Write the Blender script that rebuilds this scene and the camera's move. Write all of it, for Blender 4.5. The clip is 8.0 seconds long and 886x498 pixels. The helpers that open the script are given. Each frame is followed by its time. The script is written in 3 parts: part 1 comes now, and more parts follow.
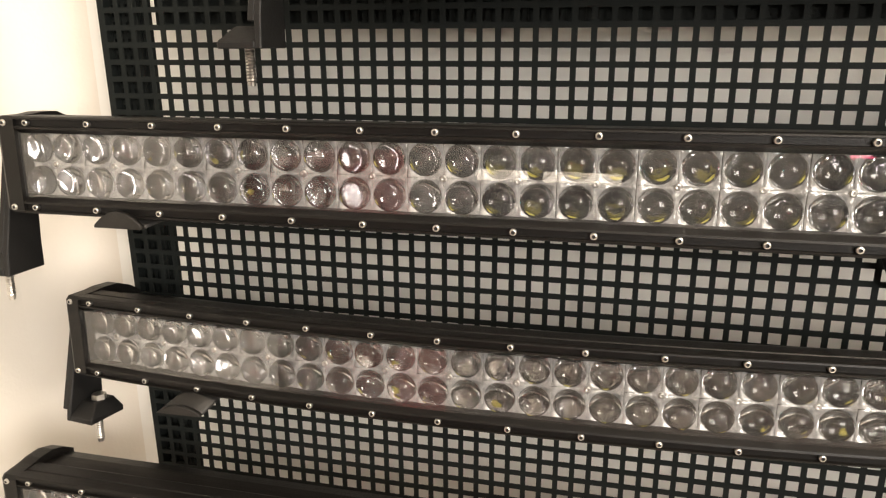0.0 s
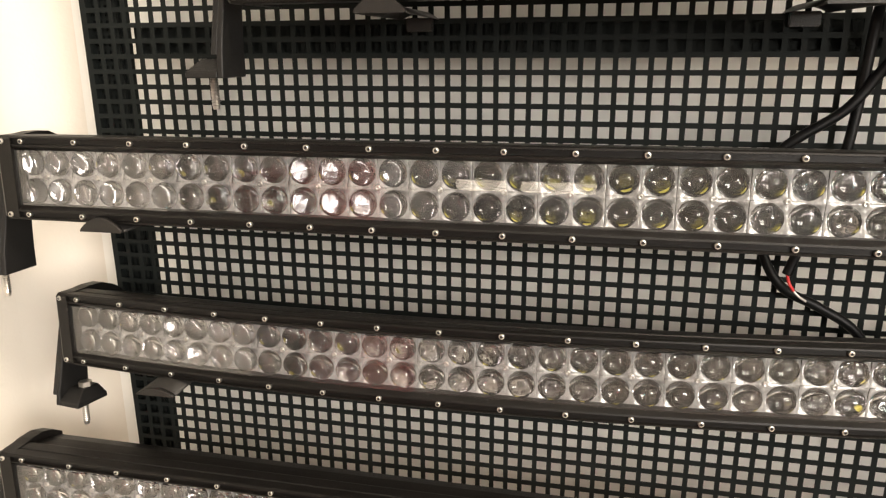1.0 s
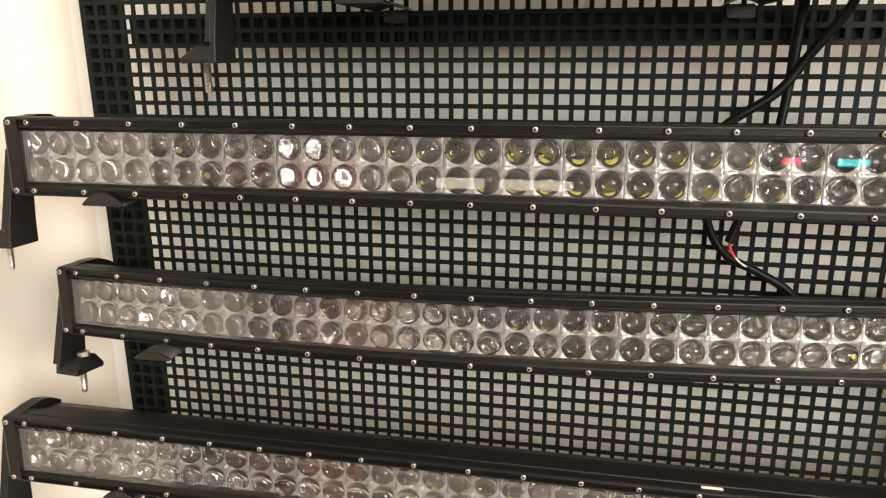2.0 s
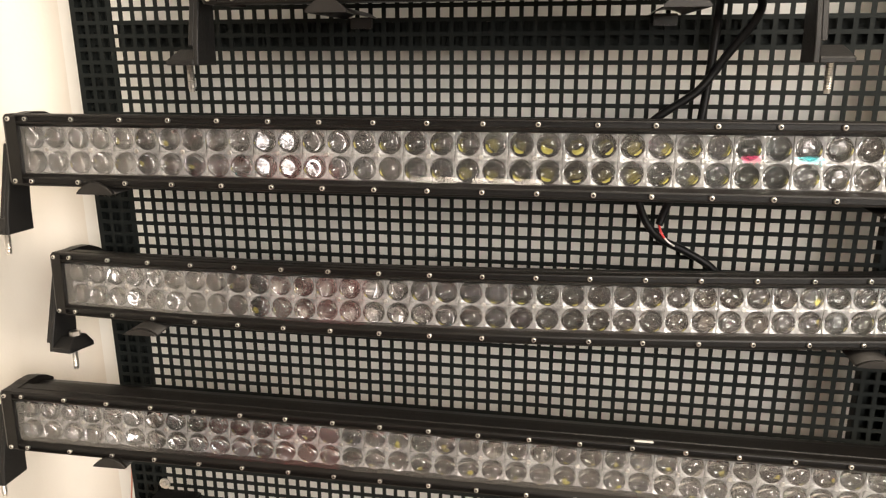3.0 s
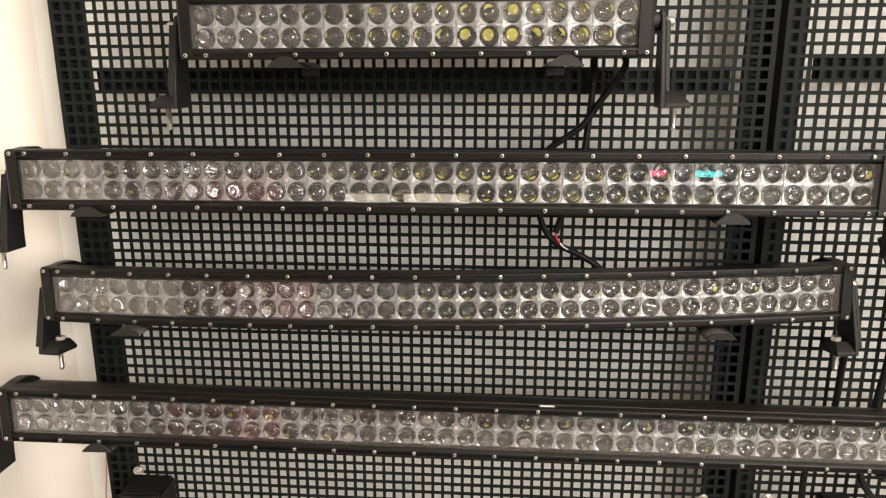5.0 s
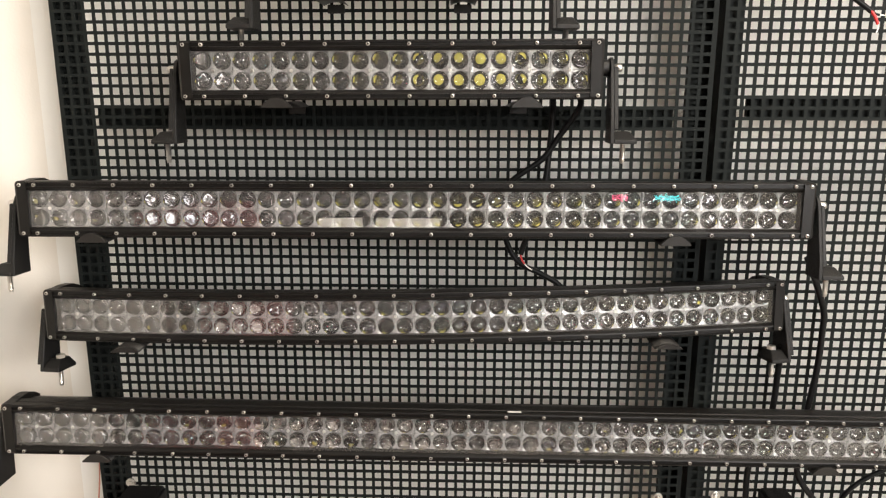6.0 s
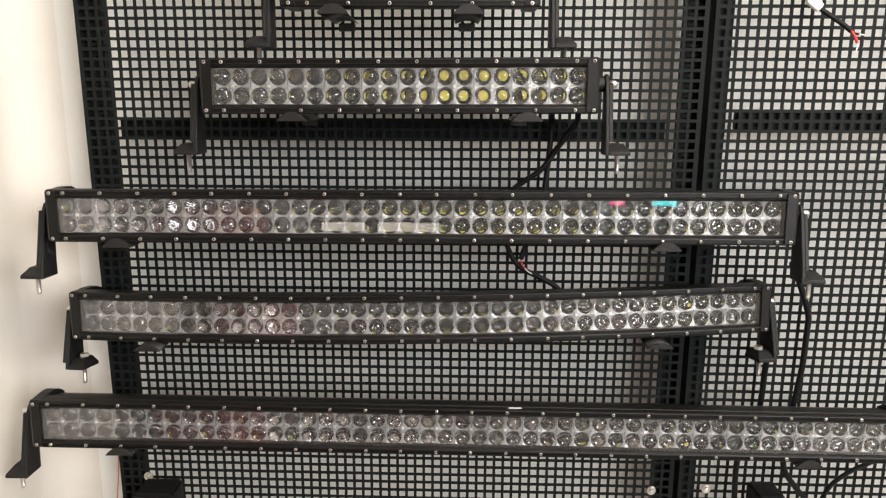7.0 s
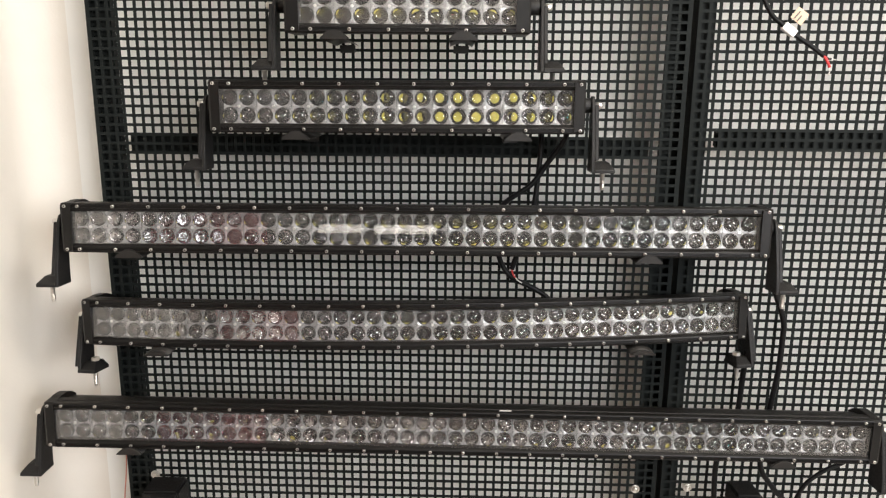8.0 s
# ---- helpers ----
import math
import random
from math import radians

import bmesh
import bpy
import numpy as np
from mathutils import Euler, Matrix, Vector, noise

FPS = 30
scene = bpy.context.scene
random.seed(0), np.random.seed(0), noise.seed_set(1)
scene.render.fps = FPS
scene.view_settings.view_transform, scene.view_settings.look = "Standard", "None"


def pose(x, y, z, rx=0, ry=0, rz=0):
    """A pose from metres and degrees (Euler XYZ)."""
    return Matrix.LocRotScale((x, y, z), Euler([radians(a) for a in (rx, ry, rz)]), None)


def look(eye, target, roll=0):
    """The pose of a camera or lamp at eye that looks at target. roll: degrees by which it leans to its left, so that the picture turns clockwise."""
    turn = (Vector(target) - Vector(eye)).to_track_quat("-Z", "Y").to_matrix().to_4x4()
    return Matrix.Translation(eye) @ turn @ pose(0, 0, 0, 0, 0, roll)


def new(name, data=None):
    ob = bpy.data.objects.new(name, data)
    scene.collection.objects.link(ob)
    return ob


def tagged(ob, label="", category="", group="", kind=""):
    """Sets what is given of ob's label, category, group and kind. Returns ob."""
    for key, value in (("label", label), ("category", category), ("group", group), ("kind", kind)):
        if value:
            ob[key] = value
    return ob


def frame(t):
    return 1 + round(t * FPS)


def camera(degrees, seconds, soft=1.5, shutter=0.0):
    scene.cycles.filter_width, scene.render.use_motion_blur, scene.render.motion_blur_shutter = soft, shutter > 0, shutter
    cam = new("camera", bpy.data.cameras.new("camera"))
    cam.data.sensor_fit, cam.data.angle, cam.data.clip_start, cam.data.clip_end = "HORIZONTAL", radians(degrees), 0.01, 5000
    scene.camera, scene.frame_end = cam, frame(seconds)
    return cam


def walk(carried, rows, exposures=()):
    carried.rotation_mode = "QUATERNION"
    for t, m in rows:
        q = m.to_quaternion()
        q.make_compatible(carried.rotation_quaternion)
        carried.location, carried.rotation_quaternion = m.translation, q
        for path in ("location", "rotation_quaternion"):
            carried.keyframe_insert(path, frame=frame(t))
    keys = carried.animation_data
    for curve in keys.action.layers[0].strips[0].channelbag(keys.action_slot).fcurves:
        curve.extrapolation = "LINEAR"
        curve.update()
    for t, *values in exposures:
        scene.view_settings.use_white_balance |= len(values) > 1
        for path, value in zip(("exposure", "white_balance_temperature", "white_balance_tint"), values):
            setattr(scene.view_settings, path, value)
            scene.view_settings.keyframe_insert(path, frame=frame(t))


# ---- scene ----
cam = camera(62.5, 8.0, soft=1.25)
PATH = [
    (0, (-0.073, -0.464, 1.459), (-0.479, 1.413, 0.903), -0.2),
    (0.5, (-0.049, -0.496, 1.465), (-0.458, 1.381, 0.907), -0.3),
    (1, (-0.01, -0.538, 1.474), (-0.399, 1.351, 0.945), -0.3),
    (1.5, (0.007, -0.568, 1.467), (-0.362, 1.329, 0.953), -0.0),
    (1.7, (0.006, -0.58, 1.464), (-0.349, 1.318, 0.943), -0.1),
    (2.8, (0.035, -0.661, 1.456), (-0.271, 1.248, 0.946), -0.1),
    (3, (0.041, -0.677, 1.462), (-0.243, 1.235, 0.947), -0.1),
    (3.5, (0.061, -0.722, 1.469), (-0.175, 1.198, 0.96), -0.0),
    (4, (0.068, -0.751, 1.484), (-0.134, 1.173, 0.976), -0.0),
    (4.5, (0.06, -0.79, 1.487), (-0.092, 1.14, 0.984), -0.1),
    (5.8, (0.055, -0.927, 1.515), (0.025, 1.028, 1.093), 0.1),
    (6, (0.053, -0.939, 1.516), (0.035, 1.018, 1.101), 0.1),
    (6.5, (0.051, -0.966, 1.522), (0.035, 0.991, 1.11), 0.1),
    (7, (0.045, -0.996, 1.531), (0.03, 0.962, 1.124), 0.2),
    (7.5, (0.046, -1.018, 1.546), (0.034, 0.94, 1.137), 0.4),
    (8, (0.046, -1.049, 1.562), (0.044, 0.909, 1.15), 0.5),
]
EXPOSURES = [(0.0, 0.24, 7050, 13), (4.5, 0.10, 6900, 13), (6.0, 0.0, 6550, 12), (8.0, -0.09, 6250, 12)]
walk(cam, [(t, look(eye, target, roll)) for t, eye, target, roll in PATH], EXPOSURES)

# ---- world and light ----
world = bpy.data.worlds.new("sky")
scene.world = world
world.use_nodes = True
_sky = world.node_tree.nodes.new("ShaderNodeTexSky")
_sky.sky_type, _sky.sun_disc = "NISHITA", False
_sky.sun_elevation, _sky.sun_rotation = radians(40), radians(150)
_bg = world.node_tree.nodes["Background"]
_bg.inputs["Strength"].default_value = 0.10
world.node_tree.links.new(_sky.outputs["Color"], _bg.inputs["Color"])


def area_lamp(name, m, sx, sy, watts, colour):
    lamp = bpy.data.lights.new(name, "AREA")
    lamp.shape, lamp.size, lamp.size_y, lamp.energy, lamp.color = "RECTANGLE", sx, sy, watts, colour
    ob = new(name, lamp)
    ob.matrix_world = m
    return ob


# daylight in the shop front's opening and the ceiling lamp
area_lamp("window_light", look((1.76, -2.54, 2.03), (0.45, 0.0, 1.20)), 1.62, 1.1, 106, (1.0, 0.985, 0.955))
area_lamp("ceiling_light_glow", look((0.95, -0.95, 2.76), (0.95, -0.94, 0.0)), 1.5, 0.6, 58, (1.0, 0.90, 0.76))


# ---- materials ----
def material(name, base, rough=0.5, metal=0.0, vary=0.15, scale=40.0, bump=0.0, bump_scale=400.0, dirt=0.0, coat=0.0, tone=None, spread=0.0, spec=0.5):
    """Painted or metal surface with two scales of variation; spread varies it from piece to piece."""
    mat = bpy.data.materials.new(name)
    mat.use_nodes = True
    nt = mat.node_tree
    N, Lk = nt.nodes, nt.links
    bsdf = N["Principled BSDF"]
    tc = N.new("ShaderNodeTexCoord")
    n1 = N.new("ShaderNodeTexNoise")
    n1.inputs["Scale"].default_value, n1.inputs["Detail"].default_value = scale, 6
    n2 = N.new("ShaderNodeTexNoise")
    n2.inputs["Scale"].default_value, n2.inputs["Detail"].default_value = scale * 0.09, 3
    for n in (n1, n2):
        Lk.new(tc.outputs["Object"], n.inputs["Vector"])
    mul = N.new("ShaderNodeMath")
    mul.operation = "MULTIPLY_ADD"
    mul.inputs[1].default_value = 0.5
    half = N.new("ShaderNodeMath")
    half.operation = "MULTIPLY"
    half.inputs[1].default_value = 0.5
    Lk.new(n2.outputs["Fac"], half.inputs[0])
    Lk.new(n1.outputs["Fac"], mul.inputs[0])
    Lk.new(half.outputs[0], mul.inputs[2])
    ramp = N.new("ShaderNodeMapRange")
    ramp.inputs["From Min"].default_value, ramp.inputs["From Max"].default_value = 0.3, 0.7
    Lk.new(mul.outputs[0], ramp.inputs["Value"])
    mix = N.new("ShaderNodeMix")
    mix.data_type = "RGBA"
    tone = tone or base
    mix.inputs["A"].default_value = (*[c * (1 - vary) for c in base], 1)
    mix.inputs["B"].default_value = (*[min(1, c * (1 + vary)) for c in tone], 1)
    Lk.new(ramp.outputs["Result"], mix.inputs["Factor"])
    colour = mix.outputs["Result"]
    if spread:
        info = N.new("ShaderNodeObjectInfo")
        hsv = N.new("ShaderNodeHueSaturation")
        vr = N.new("ShaderNodeMapRange")
        vr.inputs["To Min"].default_value, vr.inputs["To Max"].default_value = 1 - spread, 1 + spread
        Lk.new(info.outputs["Random"], vr.inputs["Value"])
        Lk.new(vr.outputs["Result"], hsv.inputs["Value"])
        Lk.new(colour, hsv.inputs["Color"])
        colour = hsv.outputs["Color"]
    Lk.new(colour, bsdf.inputs["Base Color"])
    rr = N.new("ShaderNodeMapRange")
    rr.inputs["To Min"].default_value, rr.inputs["To Max"].default_value = max(0.02, rough - 0.08), min(1, rough + 0.08 + dirt)
    Lk.new(n2.outputs["Fac"], rr.inputs["Value"])
    Lk.new(rr.outputs["Result"], bsdf.inputs["Roughness"])
    bsdf.inputs["Metallic"].default_value = metal
    bsdf.inputs["Specular IOR Level"].default_value = spec
    bsdf.inputs["Coat Weight"].default_value = coat
    if bump:
        n3 = N.new("ShaderNodeTexNoise")
        n3.inputs["Scale"].default_value, n3.inputs["Detail"].default_value = bump_scale, 4
        Lk.new(tc.outputs["Object"], n3.inputs["Vector"])
        bp = N.new("ShaderNodeBump")
        bp.inputs["Strength"].default_value, bp.inputs["Distance"].default_value = bump, 0.001
        Lk.new(n3.outputs["Fac"], bp.inputs["Height"])
        Lk.new(bp.outputs["Normal"], bsdf.inputs["Normal"])
    return mat


def clear(name, ior, rough=0.0, tint=(1, 1, 1)):
    mat = bpy.data.materials.new(name)
    mat.use_nodes = True
    b = mat.node_tree.nodes["Principled BSDF"]
    b.inputs["Base Color"].default_value = (*tint, 1)
    b.inputs["Transmission Weight"].default_value = 1
    b.inputs["IOR"].default_value, b.inputs["Roughness"].default_value = ior, rough
    return mat


def pane_material(name):
    """Thin clear cover: passes light straight on, mirrors by Fresnel."""
    mat = bpy.data.materials.new(name)
    mat.use_nodes = True
    nt = mat.node_tree
    nt.nodes.remove(nt.nodes["Principled BSDF"])
    out = nt.nodes["Material Output"]
    tr, gl, mx, fr = [nt.nodes.new("ShaderNode" + k) for k in ("BsdfTransparent", "BsdfGlossy", "MixShader", "Fresnel")]
    tr.inputs["Color"].default_value = (0.97, 0.97, 0.97, 1)
    gl.inputs["Roughness"].default_value = 0.02
    fr.inputs["IOR"].default_value = 1.56
    # both faces of the pane mirror: 2R / (1 + R)
    twice, plus, both = [nt.nodes.new("ShaderNodeMath") for _ in range(3)]
    twice.operation, plus.operation, both.operation = "MULTIPLY", "ADD", "DIVIDE"
    twice.inputs[1].default_value = 2.0
    plus.inputs[1].default_value = 1.0
    nt.links.new(fr.outputs[0], twice.inputs[0])
    nt.links.new(fr.outputs[0], plus.inputs[0])
    nt.links.new(twice.outputs[0], both.inputs[0])
    nt.links.new(plus.outputs[0], both.inputs[1])
    nt.links.new(both.outputs[0], mx.inputs[0])
    nt.links.new(tr.outputs[0], mx.inputs[1])
    nt.links.new(gl.outputs[0], mx.inputs[2])
    dust, film, cloud = [nt.nodes.new("ShaderNode" + k) for k in ("MixShader", "BsdfDiffuse", "TexNoise")]
    film.inputs["Color"].default_value = (0.8, 0.78, 0.75, 1)
    cloud.inputs["Scale"].default_value, cloud.inputs["Detail"].default_value = 45, 6
    amount = nt.nodes.new("ShaderNodeMapRange")
    amount.inputs["From Min"].default_value, amount.inputs["From Max"].default_value = 0.3, 0.75
    amount.inputs["To Min"].default_value, amount.inputs["To Max"].default_value = 0.004, 0.030
    nt.links.new(cloud.outputs["Fac"], amount.inputs["Value"])
    nt.links.new(amount.outputs["Result"], dust.inputs[0])
    nt.links.new(mx.outputs[0], dust.inputs[1])
    nt.links.new(film.outputs[0], dust.inputs[2])
    nt.links.new(dust.outputs[0], out.inputs["Surface"])
    return mat


def glow(name, colour, strength):
    mat = bpy.data.materials.new(name)
    mat.use_nodes = True
    b = mat.node_tree.nodes["Principled BSDF"]
    b.inputs["Base Color"].default_value = (*colour, 1)
    b.inputs["Emission Color"].default_value = (*colour, 1)
    b.inputs["Emission Strength"].default_value = strength
    return mat


M_WALL = material("wall_paint", (0.70, 0.66, 0.595), 0.7, vary=0.03, scale=12, bump=0.25, bump_scale=260, tone=(0.72, 0.685, 0.625))
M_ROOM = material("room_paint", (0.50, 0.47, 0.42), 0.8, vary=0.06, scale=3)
# dark tone standing in for the dim room on unseen walls
M_SHADE = material("dim_room_tone", (0.16, 0.14, 0.12), 0.7, vary=0.12, scale=3)
M_BACK = material("back_wall_paint", (0.77, 0.765, 0.735), 0.7, vary=0.03, scale=12, bump=0.25, bump_scale=260, tone=(0.79, 0.785, 0.76))
M_FLOOR = material("floor_tile", (0.60, 0.56, 0.50), 0.35, vary=0.12, scale=8)
M_PANEL = material("panel_powder_coat", (0.0108, 0.0128, 0.0124), 0.45, spec=0.05, vary=0.18, scale=30, bump=0.3, bump_scale=900, dirt=0.15)
M_BODY = material("black_anodised_aluminium", (0.0058, 0.0052, 0.0047), 0.30, spec=0.22, vary=0.25, scale=60, bump=0.25, bump_scale=1500, dirt=0.2)
M_CAST = material("black_cast_bracket", (0.0075, 0.0073, 0.0072), 0.38, spec=0.30, vary=0.25, scale=80, bump=0.5, bump_scale=1200, dirt=0.2)
M_STEEL = material("stainless_steel", (0.62, 0.60, 0.57), 0.32, 1.0, vary=0.12, scale=300, spread=0.12)
M_RECESS = material("screw_recess", (0.03, 0.03, 0.03), 0.6)
M_CUP = material("reflector_cup", (0.62, 0.61, 0.61), 0.06, 1.0, vary=0.25, scale=260, spread=0.15)
M_WELL = material("dark_lens_well", (0.42, 0.41, 0.415), 0.05, 1.0, vary=0.9, scale=800, spread=0.3, bump=0.8, bump_scale=500)
M_BOARD = material("black_led_board", (0.21, 0.207, 0.21), 0.06, 0.9, vary=0.7, scale=600, spread=0.4, bump=0.6, bump_scale=350)
M_REFLECT = material("clear_carrier_plastic", (0.38, 0.38, 0.372), 0.10, 0.5, vary=0.55, scale=170, bump=1.0, bump_scale=260, spread=0.12, spec=0.8)
M_CHIP = material("led_phosphor", (0.62, 0.54, 0.09), 0.5, vary=0.08, scale=900)
M_LENS = clear("clear_lens", 1.49)
M_PANE = pane_material("clear_cover")
M_RUBBER = material("black_rubber", (0.0035, 0.0035, 0.0038), 0.45, spec=0.2, vary=0.2, scale=120, bump=0.2, bump_scale=900)
M_RED = material("red_wire", (0.62, 0.03, 0.03), 0.4, vary=0.1, scale=200)
M_PINK = material("pink_wire", (0.62, 0.26, 0.20), 0.5, vary=0.1, scale=200)
M_COPPER = material("tinned_copper", (0.75, 0.70, 0.66), 0.3, 0.9, vary=0.1, scale=900)
M_PAPER = material("paper_label", (0.78, 0.77, 0.74), 0.7, vary=0.05, scale=150)
M_TAN = material("tan_label", (0.60, 0.46, 0.33), 0.7, vary=0.08, scale=150)
M_INK = material("label_ink", (0.12, 0.10, 0.09), 0.7)
M_HOOK = material("hook_plastic", (0.013, 0.012, 0.011), 0.42, spec=0.3, vary=0.2, scale=90, bump=0.3, bump_scale=700)
M_CHIPPED = material("chipped_paint", (0.78, 0.77, 0.74), 0.45, 0.3, vary=0.15, scale=600)


# ---- mesh helpers ----
def mesh_object(name, bm, mat, smooth=False):
    me = bpy.data.meshes.new(name)
    if smooth:
        for f in bm.faces:
            f.smooth = True
    bm.to_mesh(me)
    bm.free()
    for m in (mat if isinstance(mat, (list, tuple)) else [mat]):
        me.materials.append(m)
    return new(name, me)


def part(name, bm, mat, parent, label="", smooth=False):
    ob = mesh_object(name, bm, mat, smooth)
    ob.parent = parent
    if label:
        tagged(ob, label)
    return ob


def share(name, me, parent, m):
    """One more object on a mesh that is there already."""
    ob = new(name, me)
    ob.parent = parent
    ob.matrix_local = m
    return ob


def thing(name, m, label, category, group=""):
    ob = new(name)
    ob.empty_display_size = 0.02
    ob.matrix_world = m
    return tagged(ob, label, category, group)


def box(bm, x0, x1, y0, y1, z0, z1, bevel=0.0, index=0):
    r = bmesh.ops.create_cube(bm, size=1)
    bmesh.ops.transform(bm, verts=r["verts"], matrix=Matrix.Translation(((x0 + x1) / 2, (y0 + y1) / 2, (z0 + z1) / 2)) @ Matrix.Diagonal((x1 - x0, y1 - y0, z1 - z0, 1)))
    faces = {f for v in r["verts"] for f in v.link_faces}
    for f in faces:
        f.material_index = index
    if bevel:
        bmesh.ops.bevel(bm, geom=list({e for f in faces for e in f.edges}), offset=bevel, segments=2, affect="EDGES")
    return bm


def lathe(bm, profile, seg, m=None, index=0, smooth=True):
    """Turn (radius, height) points round local z; a radius of 0 closes the end."""
    m = m or Matrix()
    rings = []
    for r, h in profile:
        if r <= 0:
            rings.append([bm.verts.new(m @ Vector((0, 0, h)))])
        else:
            rings.append([bm.verts.new(m @ Vector((r * math.cos(2 * math.pi * k / seg), r * math.sin(2 * math.pi * k / seg), h))) for k in range(seg)])
    for a, b in zip(rings, rings[1:]):
        for k in range(seg):
            j = (k + 1) % seg
            vs = []
            for v in (a[k % len(a)], a[j % len(a)], b[j % len(b)], b[k % len(b)]):
                if v not in vs:
                    vs.append(v)
            if len(vs) > 2:
                f = bm.faces.new(vs)
                f.material_index, f.smooth = index, smooth
    return bm


TO_FRONT = Matrix.Rotation(radians(90), 4, "X")      # local z becomes -y, towards the viewer


def bend(x, y, z, radius):
    """A place on a bar whose front bows forward with that radius."""
    if not radius:
        return Vector((x, y, z))
    a = x / radius
    return Vector(((radius - y) * math.sin(a), radius - (radius - y) * math.cos(a), z))


def bend_pose(x, y, z, radius):
    a = x / radius if radius else 0
    return Matrix.Translation(bend(x, y, z, radius)) @ Matrix.Rotation(a, 4, "Z")


def sweep(bm, profile, x0, x1, steps, radius, closed=True):
    """Draw a (y, z) profile along the bar."""
    rows = []
    for i in range(steps + 1):
        x = x0 + (x1 - x0) * i / steps
        rows.append([bm.verts.new(bend(x, y, z, radius)) for y, z in profile])
    n = len(profile)
    for a, b in zip(rows, rows[1:]):
        for k in range(n if closed else n - 1):
            j = (k + 1) % n
            bm.faces.new((a[k], b[k], b[j], a[j]))
    if closed:
        bm.faces.new(rows[0])
        bm.faces.new(list(reversed(rows[-1])))
    bmesh.ops.recalc_face_normals(bm, faces=bm.faces)
    return bm


def tube(name, points, radius, mat, parent=None, label="", sides=10):
    """A cable through the points, as a mesh with round section."""
    pts = [Vector(p) for p in points]
    path = []
    for i in range(len(pts) - 1):
        p0, p1, p2, p3 = pts[max(0, i - 1)], pts[i], pts[i + 1], pts[min(len(pts) - 1, i + 2)]
        for k in range(8):
            t = k / 8
            path.append(0.5 * ((2 * p1) + (p2 - p0) * t + (2 * p0 - 5 * p1 + 4 * p2 - p3) * t * t + (3 * p1 - p0 - 3 * p2 + p3) * t ** 3))
    path.append(pts[-1])
    bm = bmesh.new()
    rings, side = [], Vector((0, -1, 0))
    for i, p in enumerate(path):
        d = (path[min(i + 1, len(path) - 1)] - path[max(i - 1, 0)]).normalized()
        side = (side - d * side.dot(d)).normalized()
        up = d.cross(side)
        rings.append([bm.verts.new(p + radius * (side * math.cos(2 * math.pi * k / sides) + up * math.sin(2 * math.pi * k / sides))) for k in range(sides)])
    for a, b in zip(rings, rings[1:]):
        for k in range(sides):
            bm.faces.new((a[k], a[(k + 1) % sides], b[(k + 1) % sides], b[k]))
    bm.faces.new(list(reversed(rings[0])))
    bm.faces.new(rings[-1])
    ob = mesh_object(name, bm, mat, True)
    if parent:
        ob.parent = parent
    if label:
        tagged(ob, label)
    return ob


# ---- the room ----
WALL_Y = 0.215


def structure(name, bm, mat, label):
    return tagged(mesh_object(name, bm, mat), label, "", "", "structure")


structure("wall_north", box(bmesh.new(), -0.775, 2.72, WALL_Y, WALL_Y + 0.12, 0, 2.8), M_BACK, "cream painted plaster wall behind the display rack")
# unseen stretch beyond y = -0.45 is darkened so lenses and covers mirror a dim room
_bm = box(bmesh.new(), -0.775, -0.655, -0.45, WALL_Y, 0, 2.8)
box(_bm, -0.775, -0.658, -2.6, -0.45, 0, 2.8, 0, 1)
structure("wall_west", _bm, [M_WALL, M_SHADE], "side wall, white beside the rack, its unseen far stretch darkened for reflections")
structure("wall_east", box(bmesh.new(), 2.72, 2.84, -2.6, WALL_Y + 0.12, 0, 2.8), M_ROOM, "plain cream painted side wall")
# unseen wall: dark lower part deepens mirrored blacks, cream top brightens the upper cover
_bm = bmesh.new()
box(_bm, -0.775, 0.90, -2.72, -2.6, 1.74, 2.8, 0, 1)
box(_bm, 2.62, 2.84, -2.72, -2.6, 0, 2.8, 0, 1)
box(_bm, -0.775, 0.90, -2.72, -2.6, 0, 1.74)
box(_bm, 0.90, 2.62, -2.72, -2.6, 0, 1.46)
box(_bm, 0.90, 2.62, -2.72, -2.6, 2.62, 2.8, 0, 1)
structure("wall_south", _bm, [M_SHADE, M_WALL], "unseen wall, darkened below and cream above for reflections, with a wide high window opening")
structure("floor", box(bmesh.new(), -0.775, 2.84, -2.72, WALL_Y + 0.12, -0.1, 0), M_FLOOR, "plain beige tiled shop floor")
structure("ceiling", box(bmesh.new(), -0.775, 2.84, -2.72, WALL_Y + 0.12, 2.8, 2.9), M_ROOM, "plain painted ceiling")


_bm = bmesh.new()
_arc = []
for k in range(13):
    _a = radians(90) * k / 12
    _arc.append((-0.655 + 0.07 * (1 - math.sin(_a)), WALL_Y - 0.07 * (1 - math.cos(_a))))
_lo, _hi = [[_bm.verts.new((x, y, z)) for x, y in _arc] for z in (0.0, 2.8)]
for k in range(12):
    _bm.faces.new((_lo[k], _lo[k + 1], _hi[k + 1], _hi[k])).smooth = True
structure("trim", _bm, M_WALL, "rounded plaster corner between the two walls")


# ---- lit things behind the camera, seen mirrored in the covers ----
M_TUBE = glow("tube_glow", (1.0, 0.93, 0.80), 3.2)
M_TEAL = glow("teal_glow", (0.05, 0.78, 0.80), 8.0)
M_REDGLOW = glow("red_glow", (0.95, 0.06, 0.20), 6.0)
M_COUNTER = material("dark_counter", (0.10, 0.06, 0.045), 0.4, vary=0.3, scale=6)

counter = thing("counter", pose(0.36, -2.38, 0), "low dark brown shop counter against the window wall", "counter")
part("base", box(bmesh.new(), -0.98, 1.35, -0.18, 0.16, 0.0, 0.86, 0.005), M_COUNTER, counter)
